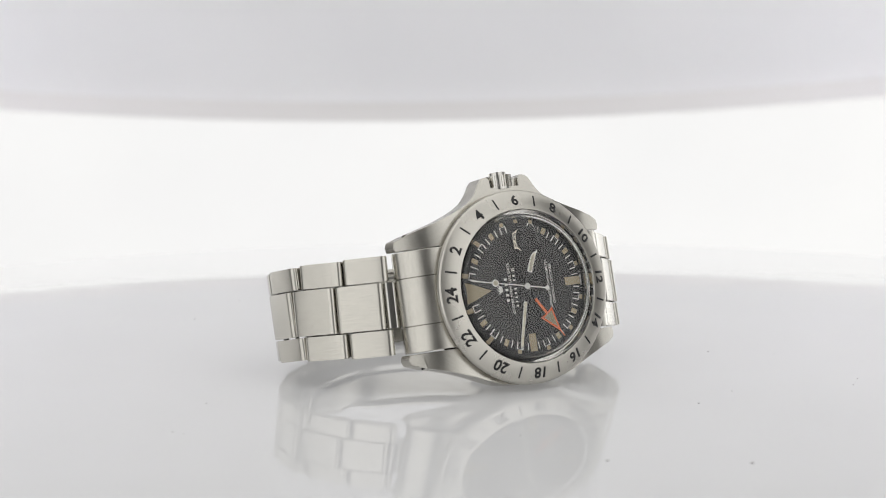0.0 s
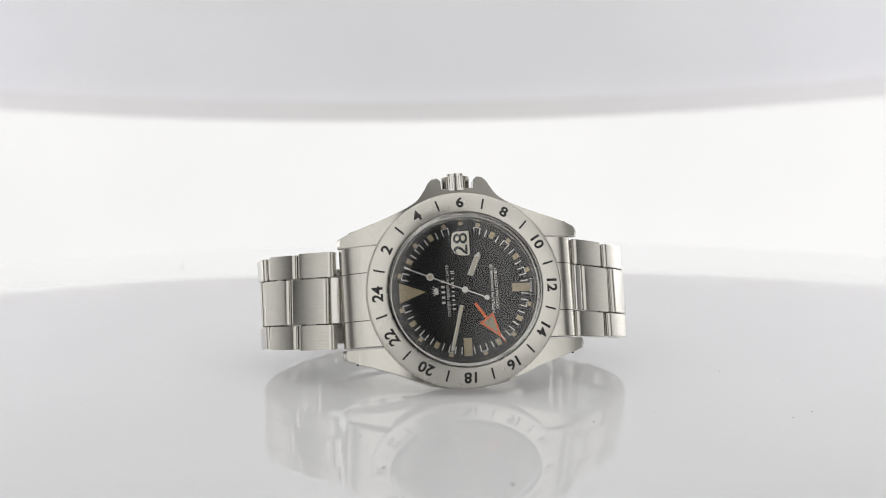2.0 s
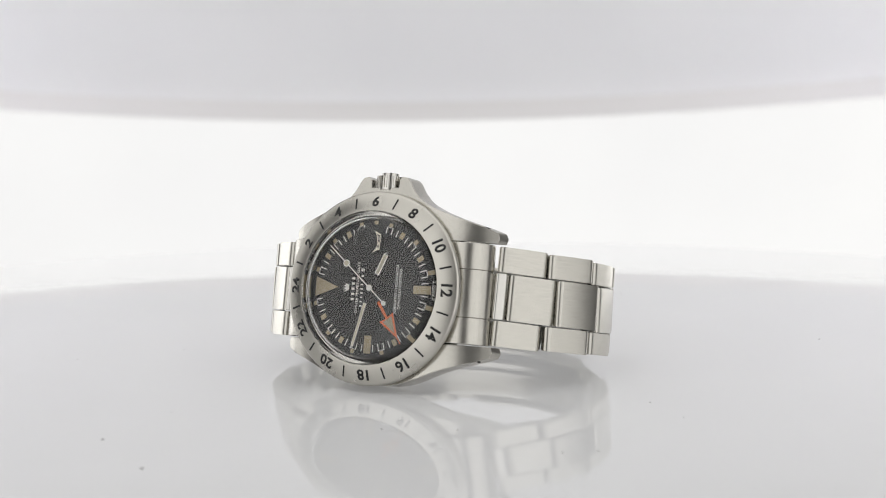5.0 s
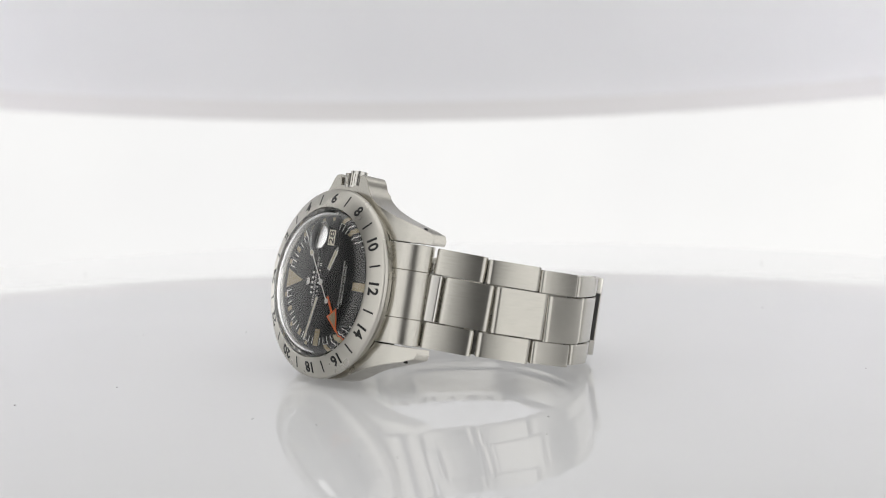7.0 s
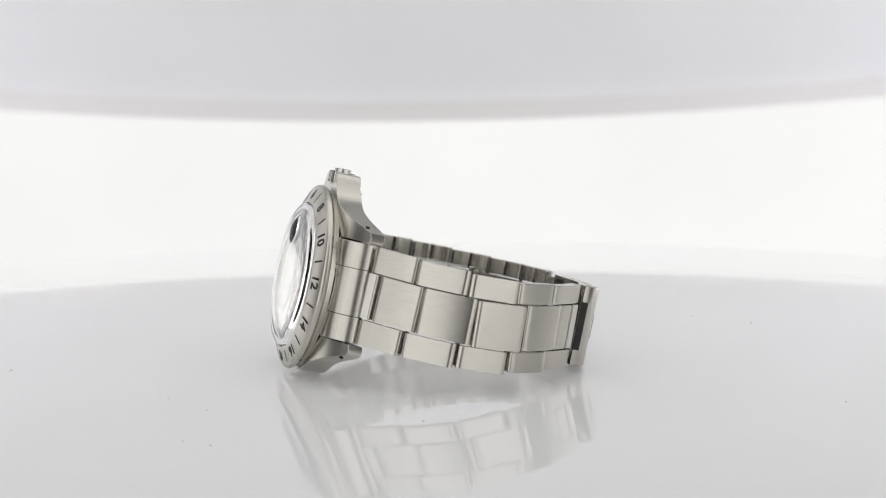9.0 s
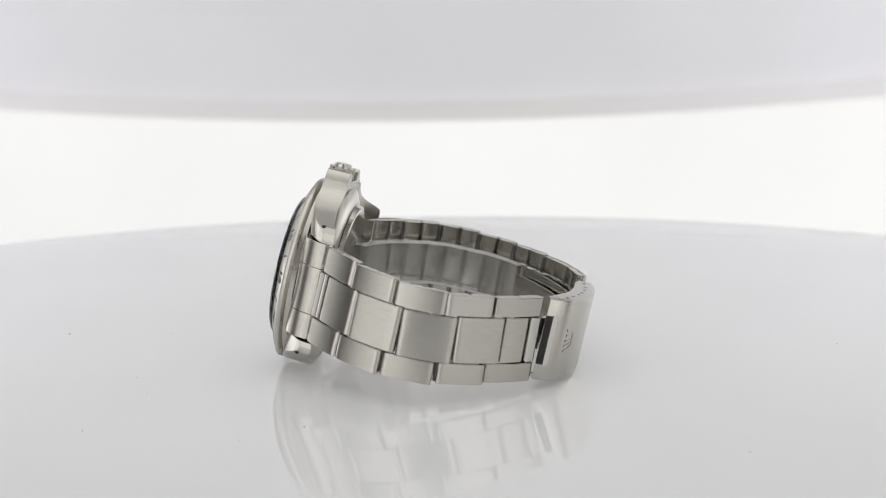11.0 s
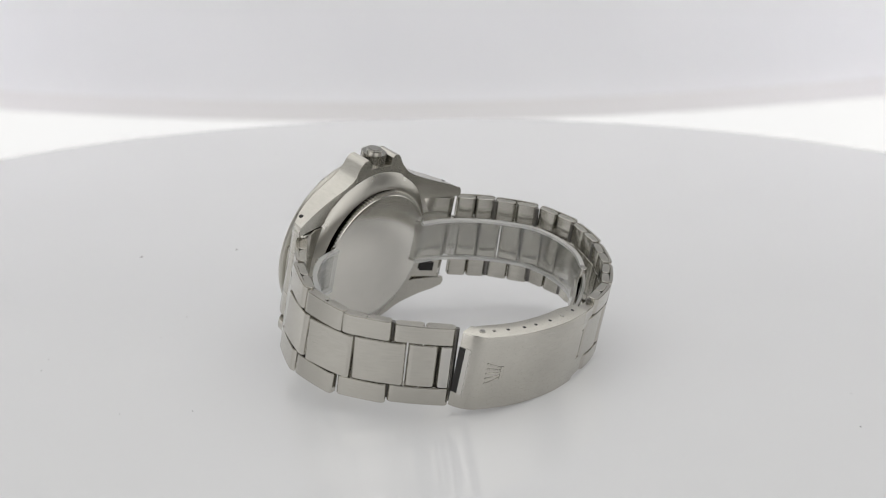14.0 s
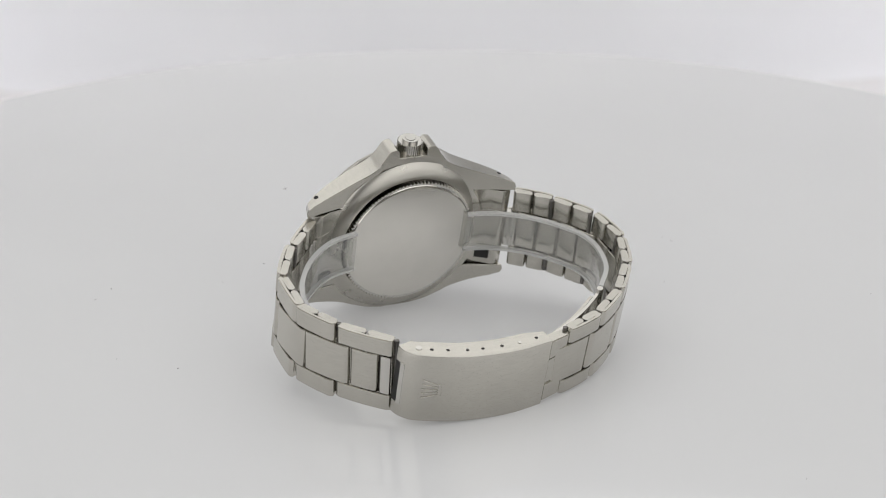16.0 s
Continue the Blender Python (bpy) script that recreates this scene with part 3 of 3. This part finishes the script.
def clasp():
    path = spline([(22.8, 53.5), (22.5, 54.6), (21.6, 56.1), (19.3, 57.9), (12, 60.4), (5, 61.4), (-1, 61.5), (-7.2, 60.7)])
    total = sum(math.hypot(c[0] - a[0], c[1] - a[1]) for a, c in zip(path, path[1:]))
    n = 40
    cols = []
    zc, hw = 1.75, 8.25
    for i in range(n + 1):
        s = total * i / n
        a, c = along(path, max(0, s - 0.3)), along(path, s + 0.3)
        d = (c - a).normalized()
        inn = Vector((-d.y, d.x))
        if inn.dot(Vector((5, 30)) - a) < 0:
            inn = -inn
        cols.append((along(path, s), inn))
    # a cover bent over both edges
    sect = [(-hw, 4.4), (-hw, 0.35), (-hw + 0.12, 0.1), (-hw + 0.4, 0.0), (hw - 0.4, 0.0), (hw - 0.12, 0.1), (hw, 0.35), (hw, 4.4), (hw - 0.7, 4.4), (hw - 0.7, 0.8), (-hw + 0.7, 0.8), (-hw + 0.7, 4.4)]
    bm = bmesh.new()
    rows = []
    for i, (p, inn) in enumerate(cols):
        row = []
        for z, d in sect:
            d2 = d if d < 2 else d * min(1.0, 0.72 + 0.05 * min(i, n - i))
            q = p + inn * d2
            row.append(bm.verts.new((q.x * MM, q.y * MM, (zc + z) * MM)))
        rows.append(row)
    k = len(sect)
    for a, c in zip(rows, rows[1:]):
        for j in range(k):
            bm.faces.new((a[j], a[(j + 1) % k], c[(j + 1) % k], c[j]))
    bm.faces.new(rows[0]), bm.faces.new(rows[-1][::-1])
    cover = part("clasp", bm, brushed, watch, "folding clasp cover with adjustment holes", None, 30)
    # holes and pins along both sides; the holes are near black discs for their shade
    marks = [(0.12, 0.62, polished, "pin"), (0.235, 0.36, dark_gap, "adjustment_hole"), (0.33, 0.36, dark_gap, "adjustment_hole"), (0.44, 0.36, dark_gap, "adjustment_hole"), (0.54, 0.36, dark_gap, "adjustment_hole"),
             (0.665, 0.36, dark_gap, "adjustment_hole"), (0.80, 0.38, polished, "pin"), (0.925, 0.36, dark_gap, "adjustment_hole")]
    for f, r, mat, name in marks:
        p, inn = cols[round(f * n)]
        q = p + inn * 2.1
        for s in (-1, 1):
            part(name, prism(disc(r, 20), 0, 0.06 if mat is dark_gap else 0.22, 0.02, 1), mat, cover, "", Matrix.Translation((q.x * MM, q.y * MM, (zc + s * (hw - (0.03 if mat is dark_gap else 0.05))) * MM)) @ pose(0, 0, 0, 0 if s > 0 else 180, 0, 0))
    # raised emblem
    p, inn = cols[10]
    d = Vector((inn.y, -inn.x))
    if d.x > 0:
        d = -d
    ax, ay = Vector((0, 0, 1)), Vector((-d.x, -d.y, 0))
    az = Vector((-inn.x, -inn.y, 0))
    m = Matrix((ax, ay, az)).transposed().to_4x4()
    if m.determinant() < 0:
        ax = -ax
        m = Matrix((ax, ay, az)).transposed().to_4x4()
    bm = bmesh.new()
    prism([(-1.3, -1.9), (1.3, -1.9), (1.45, -1.2), (-1.45, -1.2)], 0, 0.12, 0.05, 1, bm)
    for i in range(5):
        u = (i - 2) / 2
        prism([(u * 1.2 - 0.13, -1.1), (u * 1.2 + 0.13, -1.1), (u * 2.1 + 0.12, 1.5), (u * 2.1 - 0.12, 1.5)], 0, 0.12, 0.04, 1, bm)
        prism(disc(0.24, 12, u * 2.15, 1.75), 0, 0.14, 0.05, 1, bm)
    part("emblem", bm, brushed, cover, "raised steel emblem", Matrix.Translation((p.x * MM, p.y * MM, zc * MM)) @ m)
    # near black plate for the shade in the open mouth, and polished lip at the closing end
    part("clasp_mouth_shade", prism([(22.86, 53.42), (22.58, 54.7), (21.8, 54.7), (22.0, 53.42)], zc - 5.0, zc + 4.9, 0.05, 1), dark_gap, cover)
    # darkened plate put in behind the gap between last link and clasp
    part("gap_backing", prism([(25.2, 48.6), (22.0, 51.5), (21.0, 50.6), (24.0, 47.7)], zc - 6.6, zc + 6.6, 0.1, 1), gap_steel, cover, "darkened backing plate added under the clasp end")
    part("clasp_lip", prism([(21.7, 54.75), (22.66, 54.75), (22.1, 55.75), (21.2, 55.7)], zc - 5.2, zc + 5.1, 0.15, 2), polished, cover)
    # folded blades inside
    path2 = spline([(18, 54.3), (8, 56.5), (-2, 56.9), (-11, 55.4), (-20, 50.8), (-27, 45.6)])
    for off, zz, mat in ((0.0, 5.0, polished), (1.4, 3.2, brushed)):
        bm = bmesh.new()
        rows = []
        for i in range(0, len(path2), 6):
            a, c = Vector(path2[max(0, i - 1)]), Vector(path2[min(len(path2) - 1, i + 1)])
            d = (c - a).normalized()
            inn = Vector((-d.y, d.x))
            if inn.y > 0:
                inn = -inn
            p = Vector(path2[i]) + inn * off
            q = p + inn * 0.6
            rows.append([bm.verts.new((v.x * MM, v.y * MM, (zc + z) * MM)) for v, z in ((p, -zz), (p, zz), (q, zz), (q, -zz))])
        for a, c in zip(rows, rows[1:]):
            for j in range(4):
                bm.faces.new((a[j], a[(j + 1) % 4], c[(j + 1) % 4], c[j]))
        bm.faces.new(rows[0]), bm.faces.new(rows[-1][::-1])
        part("folding_blade", bm, mat, cover, "thin folding steel blade")
    part("blade_pin", prism(disc(0.75, 20, -27.2, 45.0), zc - 5.6, zc + 5.6, 0.1, 1), polished, cover)
    part("clasp_stub", prism([(-7.3, 60.5), (-11.8, 59.2), (-12.3, 58.2), (-11.4, 57.1), (-7.3, 57.9)], zc + 3.2, zc + 7.6, 0.2, 2), brushed, cover)
    part("clasp_stub", prism([(-7.3, 60.5), (-11.8, 59.2), (-12.3, 58.2), (-11.4, 57.1), (-7.3, 57.9)], zc - 7.6, zc - 3.2, 0.2, 2), brushed, cover)
    part("clasp_stub", prism([(-7.3, 60.4), (-14.0, 58.1), (-13.6, 56.5), (-7.3, 58.1)], zc - 3.1, zc + 3.1, 0.2, 2), brushed, cover)


clasp()

# clear protective strip laid inside the bracelet
strip = new("plastic_strip")
tagged(strip, "clear plastic protective strip laid inside the watch bracelet", "plastic strip")


def strip_band():
    for pts in ([(13.2, 10.6), (20, 12.4), (26.5, 17.5), (31.2, 25), (32.4, 32), (30.5, 38.5), (27, 43.5)], [(-13.2, 10.6), (-20, 12.4), (-27, 17.0), (-32.6, 24), (-34.4, 30), (-32.6, 38), (-28, 44)]):
        path = spline(pts, 8)
        bm = bmesh.new()
        rows = []
        for i, p in enumerate(path):
            a, c = Vector(path[max(0, i - 1)]), Vector(path[min(len(path) - 1, i + 1)])
            d = (c - a).normalized()
            nn = Vector((-d.y, d.x)) * 0.4
            z = droop(p[1], p[0]) + 0.6
            rows.append([bm.verts.new((v.x * MM, v.y * MM, w * MM)) for v, w in ((Vector(p) - nn, z - 4.6), (Vector(p) - nn, z + 4.6), (Vector(p) + nn, z + 4.6), (Vector(p) + nn, z - 4.6))])
        for a, c in zip(rows, rows[1:]):
            for j in range(4):
                bm.faces.new((a[j], a[(j + 1) % 4], c[(j + 1) % 4], c[j]))
        bm.faces.new(rows[0]), bm.faces.new(rows[-1][::-1])
        part("band", bm, film_mat, strip).visible_shadow = False
        # milkier rails put in for the bright edges of the strip
        for zz in (-4.62, 4.62):
            bm = bmesh.new()
            rows = []
            for i, p in enumerate(path):
                a, c = Vector(path[max(0, i - 1)]), Vector(path[min(len(path) - 1, i + 1)])
                d = (c - a).normalized()
                nn = Vector((-d.y, d.x)) * 0.5
                z = droop(p[1], p[0]) + 0.6 + zz
                rows.append([bm.verts.new((v.x * MM, v.y * MM, w * MM)) for v, w in ((Vector(p) - nn, z - 0.3), (Vector(p) - nn, z + 0.3), (Vector(p) + nn, z + 0.3), (Vector(p) + nn, z - 0.3))])
            for a, c in zip(rows, rows[1:]):
                for j in range(4):
                    bm.faces.new((a[j], a[(j + 1) % 4], c[(j + 1) % 4], c[j]))
            bm.faces.new(rows[0]), bm.faces.new(rows[-1][::-1])
            part("edge", bm, film_edge, strip, "whitish rail along the edge of the strip").visible_shadow = False


strip_band()


def motions():
    times = [0.25 * i for i in range(65)]
    walk(table, [(t, table_pose(t)) for t in times])
    walk(watch, [(t, table_pose(t) @ SEAT) for t in times])
    walk(strip, [(t, table_pose(t) @ SEAT) for t in times])
    hand = bpy.data.objects["second_hand"]
    walk(hand, [(t, HEAD @ clock(10.5 + 6 * t, 0, DIAL_Z + 0.96)) for t in times])


motions()
